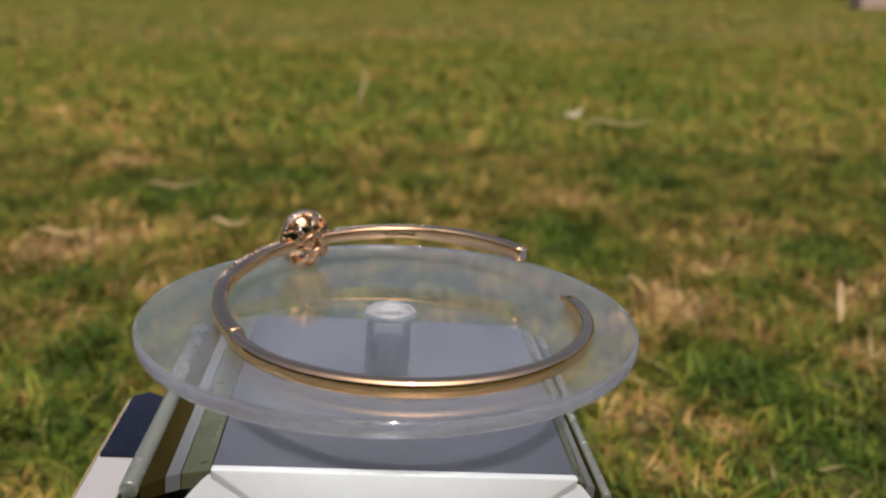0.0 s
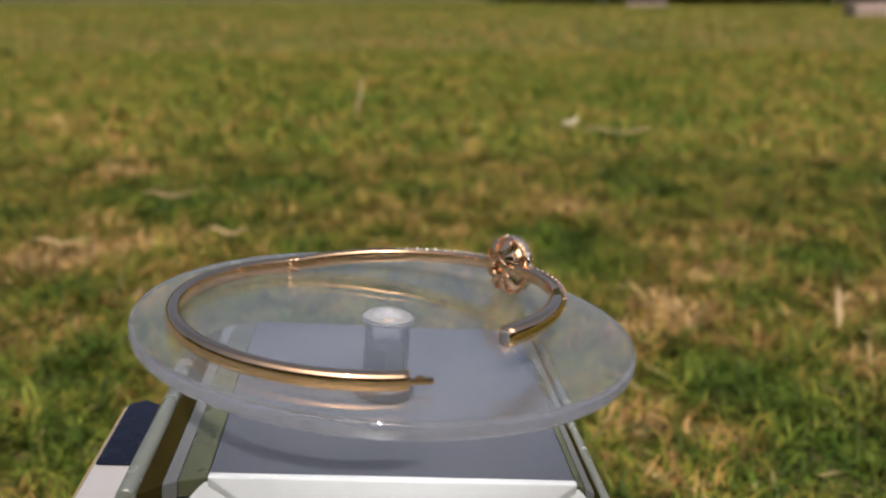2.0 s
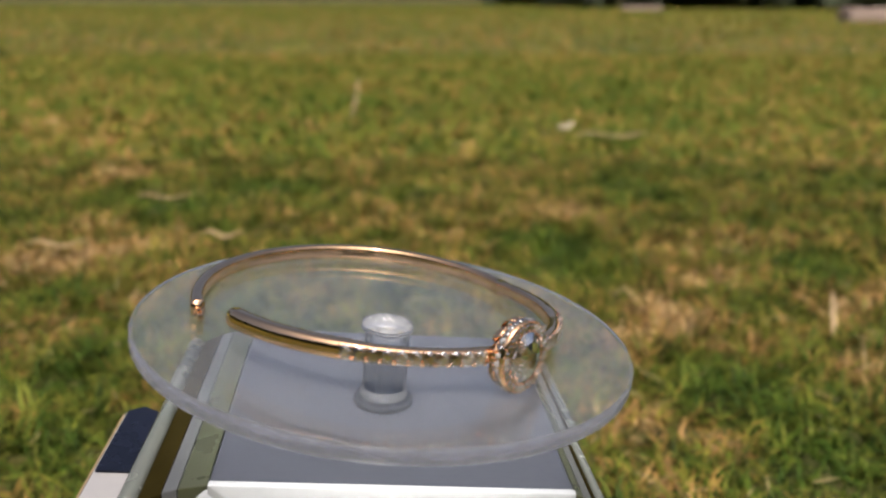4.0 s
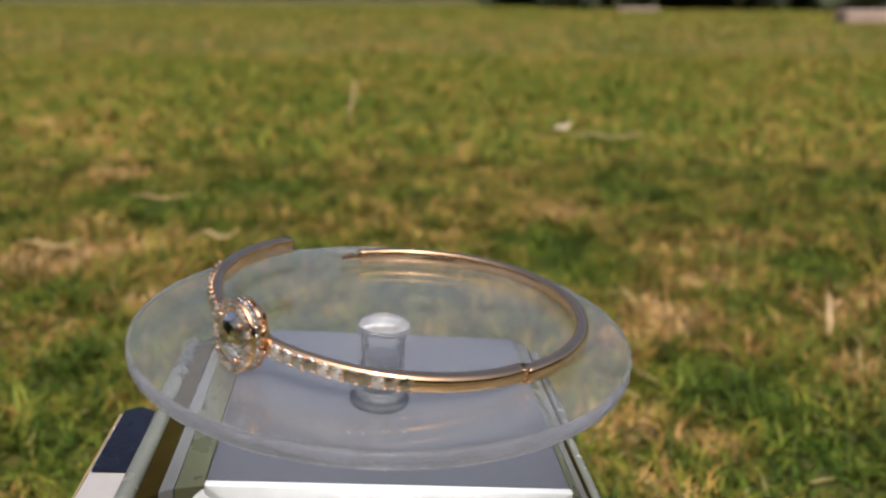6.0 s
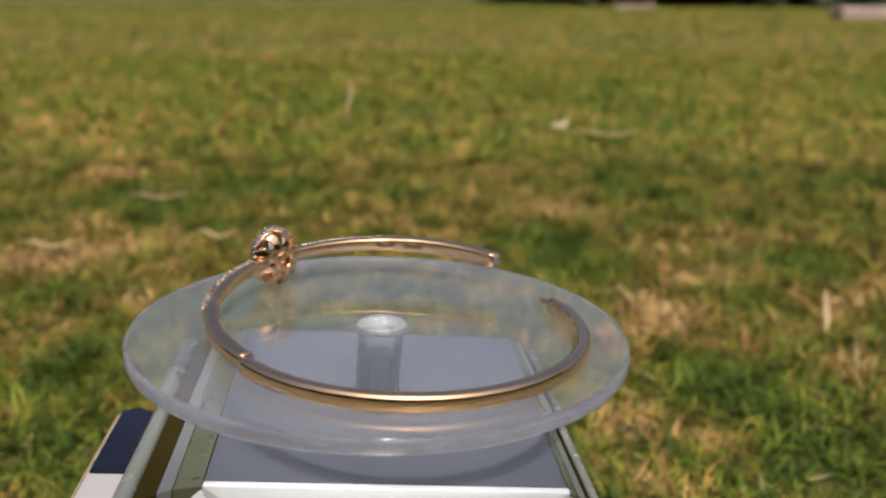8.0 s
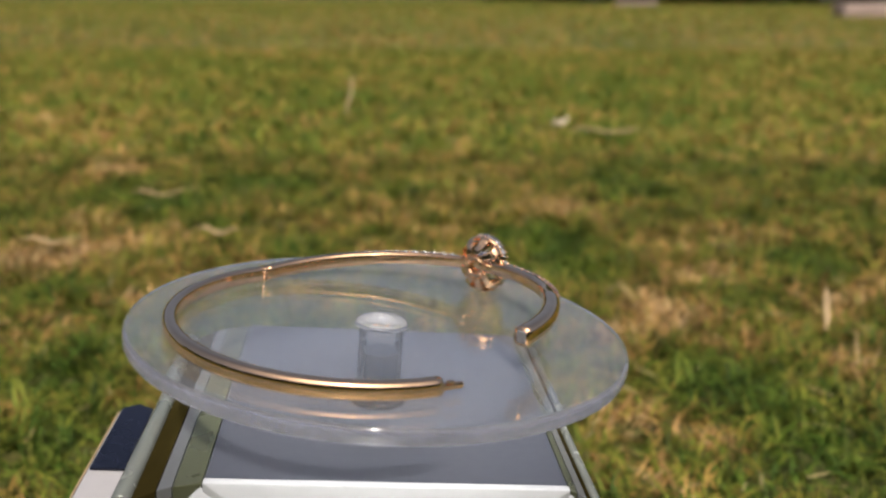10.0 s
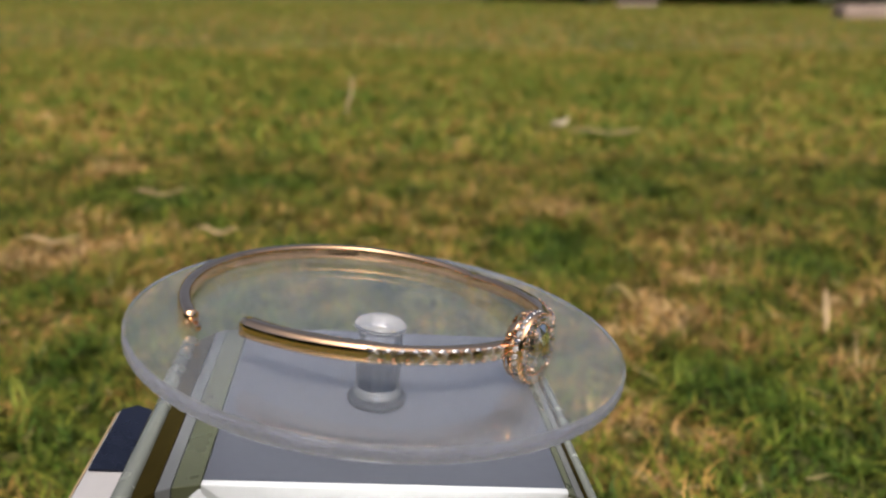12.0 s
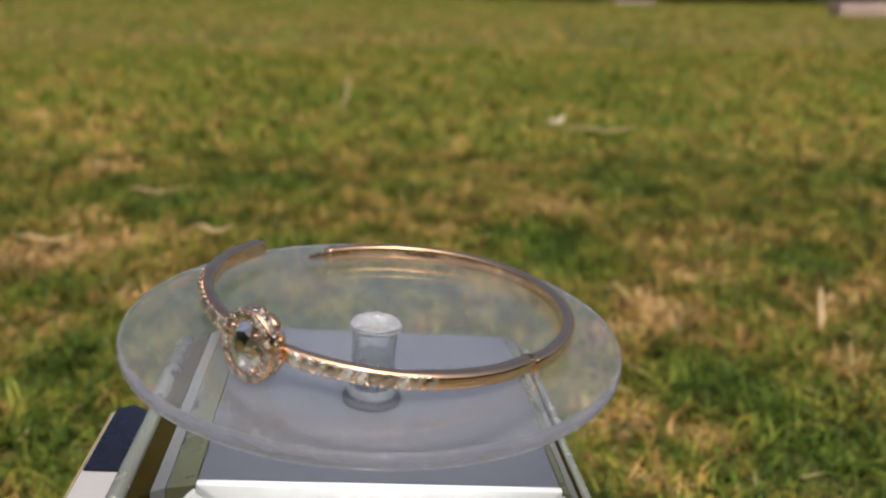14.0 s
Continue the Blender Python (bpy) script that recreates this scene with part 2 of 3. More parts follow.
def prism(outline, y0, y1, axis="y", bevel=0.0):
    """Extrude a closed outline (u, v) along an axis."""
    bm = bmesh.new()
    at = (lambda u, v, w: (u, w, v)) if axis == "y" else (lambda u, v, w: (u, v, w)) if axis == "z" else (lambda u, v, w: (w, u, v))
    a = [bm.verts.new(at(u, v, y0)) for u, v in outline]
    b = [bm.verts.new(at(u, v, y1)) for u, v in outline]
    k = len(outline)
    bm.faces.new(a), bm.faces.new(b[::-1])
    for i in range(k):
        bm.faces.new((a[i], a[(i + 1) % k], b[(i + 1) % k], b[i]))
    bmesh.ops.recalc_face_normals(bm, faces=bm.faces[:])
    if bevel:
        bmesh.ops.bevel(bm, geom=bm.edges[:] + bm.verts[:], offset=bevel, segments=2, affect="EDGES", profile=0.6)
    return bm


def hull(points, bevel=0.0):
    bm = bmesh.new()
    for p in points:
        bm.verts.new(p)
    bmesh.ops.convex_hull(bm, input=bm.verts[:])
    bmesh.ops.dissolve_limit(bm, angle_limit=0.02, verts=bm.verts[:], edges=bm.edges[:])
    if bevel:
        bmesh.ops.bevel(bm, geom=bm.edges[:] + bm.verts[:], offset=bevel, segments=2, affect="EDGES", profile=0.6)
    return bm


def tube(points, normals, ups, sizes, seg=28, power=2.5, inner=None):
    """A capped bar along points; sizes are half widths along normal and up at each point;
    inner: a power of its own for the side away from the normal, which flattens that side."""
    bm = bmesh.new()
    rings = []
    for p, nn, uu, (a, b) in zip(points, normals, ups, sizes):
        ring = []
        for i in range(seg):
            t = 2 * math.pi * i / seg
            c, s = math.cos(t), math.sin(t)
            e = 2 / (inner if inner and c < 0 else power)
            ring.append(bm.verts.new(p + nn * a * math.copysign(abs(c) ** e, c) + uu * b * math.copysign(abs(s) ** e, s)))
        rings.append(ring)
    for a, b in zip(rings, rings[1:]):
        for i in range(seg):
            j = (i + 1) % seg
            bm.faces.new((a[i], a[j], b[j], b[i]))
    bm.faces.new(rings[0]), bm.faces.new(rings[-1][::-1])
    return bm


# ---- ground ----
def build_ground():
    bm = bmesh.new()
    rows = [-400, -60, -10, -3, -1, 0, 1, 3, 10, 60, 400]
    v = [[bm.verts.new((x, y, 0)) for x in rows] for y in rows]
    for j in range(len(rows) - 1):
        for i in range(len(rows) - 1):
            bm.faces.new((v[j][i], v[j][i + 1], v[j + 1][i + 1], v[j + 1][i]))
    tagged(link("ground", bm, SOIL), "dry patchy lawn soil under short grass", "ground", kind="structure")


# worn dry spots and lush spots of the lawn: x, y, radius
DRY = [(0.129, 0.290, 0.024), (0.095, 0.269, 0.016), (0.086, 0.172, 0.013), (0.120, 0.160, 0.013), (0.227, 0.303, 0.014), (0.170, 0.362, 0.016),
       (0.154, 0.241, 0.012), (0.105, 0.544, 0.025), (-0.254, 0.394, 0.029), (-0.201, 0.256, 0.022), (-0.166, 0.324, 0.016), (-0.023, 0.497, 0.024),
       (-0.218, 0.427, 0.027), (0.092, 0.127, 0.012), (-0.299, 0.677, 0.032), (0.198, 0.225, 0.013)]
LUSH = [(-0.010, 0.573, 0.024), (0.091, 0.403, 0.033), (0.058, 0.458, 0.024), (0.193, 0.251, 0.017), (0.126, 0.218, 0.018), (-0.167, 0.223, 0.018),
        (-0.145, 0.150, 0.017), (-0.159, 0.627, 0.036), (-0.204, 0.522, 0.035), (0.168, 0.607, 0.040), (0.162, 0.151, 0.020), (-0.097, 0.582, 0.029),
        (0.235, 0.391, 0.029), (-0.193, 0.323, 0.013)]


def dryness(x, y):
    """How dry the lawn is at each place: belts along y, then single spots."""
    d = np.interp(y, [-0.2, 0.2, 0.4, 0.8, 1.2, 1.7, 2.6, 5.0, 9.0], [0.40, 0.41, 0.48, 0.46, 0.39, 0.42, 0.48, 0.45, 0.36])
    for spots, gain in ((DRY, 0.38), (LUSH, -0.28)):
        for px, py, pr in spots:
            d = d + gain * np.exp(-((x - px) ** 2 + ((y - py) * 0.8) ** 2) / (pr * pr))
    return d


def blades(name, x0, x1, y0, y1, count, length, width, seed, label, mat=GRASS, flat=False, around=False):
    """Bent, tapering grass blades strewn over a stretch of the lawn, in one mesh."""
    r = np.random.default_rng(seed)
    x, y = r.uniform(x0, x1, count), r.uniform(y0, y1, count)
    keep = (np.abs(x) > 0.047) | (np.abs(y) > 0.047)
    if around:
        keep &= ~((np.abs(x) < 0.48) & (y > -0.25)) & ~((x > -1.1) & (x < 1.2) & (y > 0.75))
    x, y = x[keep], y[keep]
    # tufts: draw blades towards their nearest tuft centre
    cell = length * 1.3
    gx, gy = np.floor(x / cell), np.floor(y / cell)
    h1 = np.modf(np.abs(np.sin(gx * 127.1 + gy * 311.7) * 43758.5))[0]
    h2 = np.modf(np.abs(np.sin(gx * 269.5 + gy * 183.3) * 43758.5))[0]
    pull = 0.15
    x = x + ((gx + h1) * cell - x) * pull
    y = y + ((gy + h2) * cell - y) * pull
    k = len(x)
    tall = 0.5 + 0.8 * np.modf(np.abs(np.sin(gx * 12.9 + gy * 78.2) * 43758.5))[0]
    ln = length * tall * r.uniform(0.5, 1.3, k)
    wd = width * r.uniform(0.6, 1.25, k)
    az = r.uniform(0, 2 * np.pi, k)
    lean = r.uniform(1.35, 1.6, k) if flat else r.uniform(0.5, 1.55, k)
    bend = r.uniform(0.1, 0.9, k)
    dx, dy = np.cos(az), np.sin(az)
    sx, sy = -dy, dx
    l1, l2 = lean, np.minimum(lean + bend, 1.75)
    m1 = np.stack([x + dx * np.sin(l1) * ln * 0.5, y + dy * np.sin(l1) * ln * 0.5, np.cos(l1) * ln * 0.5], 1)
    tip = m1 + np.stack([dx * np.sin(l2) * ln * 0.5, dy * np.sin(l2) * ln * 0.5, np.cos(l2) * ln * 0.5], 1)
    tip[:, 2] = np.maximum(tip[:, 2], 0.001)
    lift = r.uniform(0.004, 0.013, k) if flat else np.zeros(k)
    m1[:, 2] += lift
    tip[:, 2] += lift
    root = np.stack([x, y, lift], 1)
    side = np.stack([sx, sy, r.uniform(-0.4, 0.4, k)], 1) * wd[:, None] * 0.5
    co = np.empty((k, 5, 3), np.float32)
    co[:, 0], co[:, 1] = root - side * 0.8, root + side * 0.8
    co[:, 2], co[:, 3] = m1 + side, m1 - side
    co[:, 4] = tip
    base = (np.arange(k) * 5)[:, None]
    loops = (base + np.array([0, 1, 2, 3, 3, 2, 4])).astype(np.int32).ravel()
    starts = ((np.arange(k) * 7)[:, None] + np.array([0, 4])).astype(np.int32).ravel()
    me = bpy.data.meshes.new(name)
    me.vertices.add(k * 5)
    me.vertices.foreach_set("co", co.ravel())
    me.loops.add(k * 7)
    me.loops.foreach_set("vertex_index", loops)
    me.polygons.add(k * 2)
    me.polygons.foreach_set("loop_start", starts)
    me.update(calc_edges=True)
    me.validate()
    me.attributes.new("dry", "FLOAT", "POINT").data.foreach_set("value", np.repeat(dryness(x, y), 5).astype(np.float32))
    me.materials.append(mat)
    me.shade_smooth()
    tagged(new(name, me), label, "grass", kind="stuff")


# ---- the stand ----
def build_stand():
    stand = new("display_stand")
    stand.matrix_basis = BASE
    tagged(stand, "grey and white pyramid display stand with solar panel on grass", "display stand")
    LOW = -0.0985
    part("top_plate", hull([(sx * PX, sy * PY, z) for sx in (-1, 1) for sy in (-1, 1) for z in (-0.003, 0)], 0.0003), SILVER, stand, "satin silver-grey top plate", False)
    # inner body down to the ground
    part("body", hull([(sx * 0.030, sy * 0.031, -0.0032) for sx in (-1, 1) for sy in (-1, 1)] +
                      [(sx * 0.043, sy * 0.043, LOW) for sx in (-1, 1) for sy in (-1, 1)], 0.0006), DARK, stand, "inner body, near-black for its shaded inside", False)
    # front: a bright bezel whose mitred corners turn down to the sides
    fy, fz = -PY - 0.004, -0.014
    part("front_bezel", hull([(-PX, -PY + 0.0007, 0.0003), (PX, -PY + 0.0007, 0.0003), (-PX, -PY - 0.0008, 0.0003), (PX, -PY - 0.0008, 0.0003), (0.0085, fy, fz), (-0.0085, fy, fz),
                              (-PX, -PY - 0.0002, -0.004), (PX, -PY - 0.0002, -0.004), (0.0085, fy + 0.003, fz), (-0.0085, fy + 0.003, fz)], 0.00025),
         WHITE, stand, "bright white sloping front bezel", False)
    for s in (-1, 1):
        part("corner_facet", hull([(s * (PX + 0.0004), -PY - 0.0003, -0.0005), (s * 0.0092, fy, fz), (s * 0.041, fy, fz),
                                   (s * (PX + 0.001), -PY - 0.0003, -0.005), (s * 0.0092, fy + 0.003, fz), (s * 0.041, fy + 0.003, fz)], 0.0002),
             WHITE, stand, "white mitred corner facet", False)
    part("front_panel", hull([(sx * 0.038, fy + 0.0005 + dy, fz - 0.0002) for sx in (-1, 1) for dy in (0, 0.003)] +
                             [(sx * 0.046, -0.052 + dy, LOW) for sx in (-1, 1) for dy in (0, 0.003)], 0.0003), WHITE, stand, "white lower front panel", False)
    # sides: chamfer, strip, recess, rail
    for s, name in ((-1, "left"), (1, "right")):
        if s < 0:
            a, b, c, d = (0.0344, -0.0010), (0.0369, -0.0018), (0.0409, -0.0036), (0.0441, -0.0036)
        else:
            a, b, c, d = (0.0312, -0.0008), (0.0330, -0.0018), (0.0342, -0.0028), (0.0360, -0.0030)
        e = (PX + 0.0002, -0.0003)

        def strip(nm, p, q, mat, label, depth=0.003):
            part(nm, prism([(s * p[0], p[1]), (s * q[0], q[1]), (s * q[0], q[1] - depth), (s * p[0], p[1] - depth)], -PY, PY, bevel=0.0002), mat, stand, label, False)
        strip("chamfer", e, (a[0] - 0.0001, a[1]), OLIVE, "chamfer tinted with the olive of the grass")
        strip("edge_strip", a, (b[0] - 0.0001, b[1]), GREY, "light grey edge strip")
        strip("recess", b, (c[0] - 0.0001, c[1]), DARK, "near-black strip standing in for a shaded gap")
        rr = (d[0] - c[0]) / 2
        rail = lathe([(0, -PY), (rr - 0.0002, -PY), (rr, -PY + 0.0002), (rr, PY - 0.0002), (rr - 0.0002, PY), (0, PY)], 20,
                     m=Matrix.Translation((s * (c[0] + d[0]) / 2, 0, c[1] - 0.0008)) @ pose(0, 0, 0, 90))
        part("rail", rail, CHROME, stand, "polished chrome rail")
        part("side_wall", hull([(s * x, y, z) for x, z in ((d[0] - 0.004, c[1] - 0.0032), (d[0] - 0.001, c[1] - 0.0032), (0.046, LOW), (0.043, LOW)) for y in (-PY, PY)], 0.0003),
             GREY, stand, "grey side wall", False)
    # solar panel on the outer side
    panel = part("solar_panel", hull([(x, y, z) for x in (-0.0446, -0.0512) for z in (-0.0082, -0.0062) for y in (-0.042, 0.0045)] +
                                     [(-0.0480, 0.0065, z) for z in (-0.0082, -0.0062)], 0.0004), PANEL, stand, "pale-bordered solar panel wing", False)
    part("solar_cell", hull([(x, y, z) for x in (-0.0448, -0.0507) for z in (-0.0061, -0.0056) for y in (-0.0183, 0.0040)] +
                            [(-0.0480, 0.0060, z) for z in (-0.0061, -0.0056)], 0.0002), CELL, panel, "dark blue solar cell", False)
    part("panel_edge", prism([(-0.0513, -0.0064), (-0.0516, -0.0064), (-0.0516, -0.0080), (-0.0513, -0.0080)], -0.0415, 0.0040), RIMTAN, panel, "tan plastic edge", False)
    # collar in which the post turns
    part("collar", lathe([(0, 0.0001), (0.0054, 0.0001), (0.0056, 0.0004), (0.0056, 0.0011), (0.0052, 0.0014), (0, 0.0014)], 64,
                         m=BASE.inverted() @ LEAN @ Matrix.Translation((0, 0, -PLATE_H))), COLLAR, stand, "dark grey collar round the post")
    return stand


def askew():
    nx, ny = -TILT[0], -TILT[1]
    z = Vector((nx, ny, 1)).normalized()
    x = (Vector((1, 0, 0)) - z * z.x).normalized()
    return Matrix((x, z.cross(x), z)).transposed().to_4x4()


def build_turntable():
    table = new("turntable")
    tagged(table, "clear acrylic turntable disc on a clear post, slightly askew", "turntable")
    k = askew()
    R, T = DISC_R, DISC_T
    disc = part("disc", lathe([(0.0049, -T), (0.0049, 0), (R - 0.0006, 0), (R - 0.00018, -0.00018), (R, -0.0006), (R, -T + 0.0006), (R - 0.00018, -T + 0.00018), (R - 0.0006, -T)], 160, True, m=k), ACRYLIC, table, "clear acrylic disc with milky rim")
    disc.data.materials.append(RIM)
    for p in disc.data.polygons:
        c = k.inverted() @ p.center
        if math.hypot(c.x, c.y) > R - 0.0002:
            p.material_index = 1
        p.use_smooth = -T + 0.0002 < c.z < -0.0002
    # a cap with a raised ring and a six-sided dip, closing the hole in the disc
    cap = bmesh.new()
    rings = []
    for r, z, six in ((0.0, -0.0016, 0), (0.0020, -0.0016, 1), (0.0024, -0.0004, 1), (0.0031, 0.0002, 0), (0.0041, 0.0003, 0), (0.0046, 0.0, 0), (0.0048, -0.0005, 0), (0.0048, -0.0020, 0)):
        if r == 0:
            rings.append([cap.verts.new(k @ Vector((0, 0, z)))])
            continue
        ring = []
        for i in range(48):
            a = 2 * math.pi * i / 48
            q = r / math.cos((a % (math.pi / 3)) - math.pi / 6) if six else r
            ring.append(cap.verts.new(k @ Vector((q * math.cos(a), q * math.sin(a), z))))
        rings.append(ring)
    for ra, rb in zip(rings, rings[1:]):
        for i in range(48):
            h = (i + 1) % 48
            cap.faces.new(list(dict.fromkeys((ra[i % len(ra)], ra[h % len(ra)], rb[h], rb[i]))))
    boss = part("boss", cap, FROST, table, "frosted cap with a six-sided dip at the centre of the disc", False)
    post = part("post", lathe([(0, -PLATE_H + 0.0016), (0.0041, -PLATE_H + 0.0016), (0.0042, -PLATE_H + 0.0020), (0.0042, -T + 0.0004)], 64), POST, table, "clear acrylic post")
    six = [(0.0036 * math.cos(math.pi * q / 3), 0.0036 * math.sin(math.pi * q / 3)) for q in range(6)]
    part("shaft", prism(six, -PLATE_H + 0.0021, -0.0078, "z", 0.0002), SHAFT, post, "six-sided blue-grey shaft inside, its dark reflection painted in", False)
    # added ring whose haze paints the bright refraction at the post's foot
    foot = part("foot_glint_ring", lathe([(0.0037, -PLATE_H + 0.0017), (0.0045, -PLATE_H + 0.0017), (0.0046, -PLATE_H + 0.0022), (0.0043, -PLATE_H + 0.0034), (0.0041, -PLATE_H + 0.0034), (0.0037, -PLATE_H + 0.0022)], 64, True), FOOT, post, "hazy ring added for the bright refraction at the post's foot")
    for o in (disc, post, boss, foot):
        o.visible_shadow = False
    return table


# ---- the bangle ----
A_MID, A_R = Vector((0.00096, -0.0012)), 0.0315
B_MID, B_R = Vector((0.0036, -0.0058)), 0.0317


def disc_z(x, y):
    return TILT[0] * x + TILT[1] * y


def on_a(az):
    """Centre line of the jewelled half: place, outward normal, up."""
    x, y = A_MID.x + A_R * math.cos(az), A_MID.y + A_R * math.sin(az)
    up = Vector((-0.0175 - TILT[0], -0.0980 - TILT[1], 1)).normalized()
    p = Vector((x, y, disc_z(x, y) + 0.0042 + 0.0175 * x + 0.0980 * y))
    n = Vector((math.cos(az), math.sin(az), 0))
    n = (n - up * n.dot(up)).normalized()
    return p, n, up


def on_b(az):
    x, y = B_MID.x + B_R * math.cos(az), B_MID.y + B_R * math.sin(az)
    up = Vector((-TILT[0], -TILT[1], 1)).normalized()
    n = Vector((math.cos(az), math.sin(az), 0))
    return Vector((x, y, disc_z(x, y) + 0.00148)), (n - up * n.dot(up)).normalized(), up


def brilliant(r, ratio=1.0, seg=10, depth=0.62, table=0.56):
    """A cut stone, table towards +z, girdle at z = 0, with two rows of facets above and below."""
    bm = bmesh.new()

    def ring(k, z, shift):
        return [bm.verts.new((k * r * math.cos(2 * math.pi * (i + shift) / seg), k * r * ratio * math.sin(2 * math.pi * (i + shift) / seg), z * r)) for i in range(seg)]
    tb, st, gd = ring(table, 0.36, 0.0), ring((1 + table) / 2, 0.24, 0.5), ring(1.0, 0.0, 0.0)
    pv, cu = ring(0.55, -depth * 0.55, 0.5), bm.verts.new((0, 0, -depth * r))
    bm.faces.new(tb)
    for i in range(seg):
        j = (i + 1) % seg
        bm.faces.new((tb[i], st[i], tb[j])), bm.faces.new((tb[i], st[i - 1], st[i]))
        bm.faces.new((gd[i], gd[j], st[i])), bm.faces.new((gd[i], st[i], st[i - 1]))
        bm.faces.new((gd[i], pv[i], gd[j])), bm.faces.new((gd[i], pv[i - 1], pv[i]))
        bm.faces.new((pv[i], cu, pv[j]))
    bmesh.ops.recalc_face_normals(bm, faces=bm.faces[:])
    bmesh.ops.split_edges(bm, edges=bm.edges[:])
    return bm


def bead(r, m=None, bm=None):
    bm = bm or bmesh.new()
    bmesh.ops.create_icosphere(bm, subdivisions=1, radius=r, matrix=m or Matrix.Identity(4))
    return bm


def basis(p, x, y, z):
    return Matrix.Translation(p) @ Matrix((x, y, z)).transposed().to_4x4()


def build_bangle():
    bangle = new("bangle")
    tagged(bangle, "open rose-gold hinged bangle with clear stones, lying on the clear disc", "bangle")
    az_hinge_a = math.atan2(-0.0212 - A_MID.y, -0.0239 - A_MID.x) + 2 * math.pi
    az_end_a = math.atan2(0.01825 - A_MID.y, 0.02473 - A_MID.x)
    az_hinge_b = math.atan2(-0.0212 - B_MID.y, -0.0239 - B_MID.x)
    az_end_b = math.atan2(0.0038 - B_MID.y, 0.0338 - B_MID.x)
    gem_az = radians(129.5)
    # plain half
    N = 90
    fr = [on_b(az_hinge_b + (az_end_b - az_hinge_b) * i / N) for i in range(N + 1)]
    part("plain_half", tube([f[0] for f in fr], [f[1] for f in fr], [f[2] for f in fr], [(0.00125, 0.00150)] * (N + 1), 40, 2.6, 3.6), GOLD, bangle, "polished plain rose-gold half")
    p, n, u = on_b(az_end_b)
    d = u.cross(n).normalized()
    part("tongue", hull([p + d * a + n * b + u * c for a in (-0.001, 0.0040) for b in (-0.0005, 0.0005) for c in (-0.0006, 0.0003)], 0.0002), GOLD, bangle, "flat clasp tongue", False)
    part("tongue_catch", hull([p + d * a + n * b + u * c for a in (0.0012, 0.0024) for b in (-0.0004, 0.0004) for c in (0.0003, 0.0007)], 0.0001), GOLD, bangle, "", False)
    # jewelled half; a grey block paints the shade of its hollow open end
    fr = [on_a(az_end_a + (az_hinge_a - az_end_a) * i / N) for i in range(N + 1)]
    sizes = []
    for i in range(N + 1):
        az = az_end_a + (az_hinge_a - az_end_a) * i / N
        near = max(0.0, 1 - abs(az - gem_az) / radians(52))
        sizes.append((0.00150 - 0.0004 * min(1, near * 6) - 0.0001 * i / N, 0.00165 - 0.00025 * min(1, near * 6) - 0.0002 * i / N))
    half = part("jewelled_half", tube([f[0] for f in fr], [f[1] for f in fr], [f[2] for f in fr], sizes, 40, 2.6, 3.6), GOLD, bangle, "rose-gold half set with stones")
    p, n, u = on_a(az_end_a)
    d = u.cross(n).normalized()
    part("clasp_socket", hull([p + d * a + n * b + u * c for a in (-0.0003, 0.002) for b in (-0.0008, 0.0008) for c in (-0.0010, 0.0010)], 0.0002), HOLLOW, half, "grey block painted for the shade in the clasp hollow", False)
    # hinge
    p, n, u = on_b(az_hinge_b)
    pa = on_a(az_hinge_a)[0]
    mid = (p + pa) / 2
    for k in (-1, 0, 1):
        part("hinge_knuckle", lathe([(0, -0.00044), (0.00118, -0.00044), (0.00128, -0.00036), (0.00128, 0.00036), (0.00118, 0.00044), (0, 0.00044)], 20,
                                    m=basis(mid + u * k * 0.00095, n, u.cross(n), u)), GOLD, bangle, "rose-gold hinge knuckle")
    # rows of small stones on both sides of the head
    stone_bm = brilliant(0.00104, 1.3, seg=8, table=0.48)
    stone_me = bpy.data.meshes.new("pave_stone")
    stone_bm.to_mesh(stone_me)
    stone_bm.free()
    stone_me.materials.append(STONE)
    prong_bm = bead(0.00030)
    prong_me = bpy.data.meshes.new("prong")
    prong_bm.to_mesh(prong_me)
    prong_bm.free()
    prong_me.materials.append(PRONG)
    prong_me.shade_smooth()

    def put(name, me, m, parent):
        o = new(name, me)
        o.parent = parent
        o.matrix_basis = m
        return o
    cell = bpy.data.meshes.new("stone_cell")
    cb = lathe([(0.00096, -0.0003), (0.00102, -0.0003), (0.00104, -0.0006), (0.00104, -0.0012), (0.0006, -0.0012), (0.0006, -0.0007)], 12, True)
    cb.to_mesh(cell)
    cb.free()
    cell.materials.append(GOLD)
    for lo, hi in ((77.0, 118.0), (141.0, 182.0)):
        cnt = 11
        for i in range(cnt):
            az = radians(lo + (hi - lo) * (i + 0.5) / cnt)
            p, n, u = on_a(az)
            d = u.cross(n)
            q = p + n * 0.00132
            put("pave_stone", stone_me, basis(q, d, u, n), half)
            put("stone_cell", cell, basis(q, d, u, n), half)
            for su in (-1, 1):
                for sd in (-1, 1):
                    put("prong", prong_me, Matrix.Translation(q + u * su * 0.00100 + d * sd * 0.00096 + n * 0.0001), half)
    # the head: an oval stone in a halo
    p, n, u = on_a(gem_az)
    d = u.cross(n)
    HX, HY = 0.0054, 0.0061
    c = p + n * 0.0030 + u * 0.0000
    m = basis(c, d, u, n)
    head = bmesh.new()
    rings = []
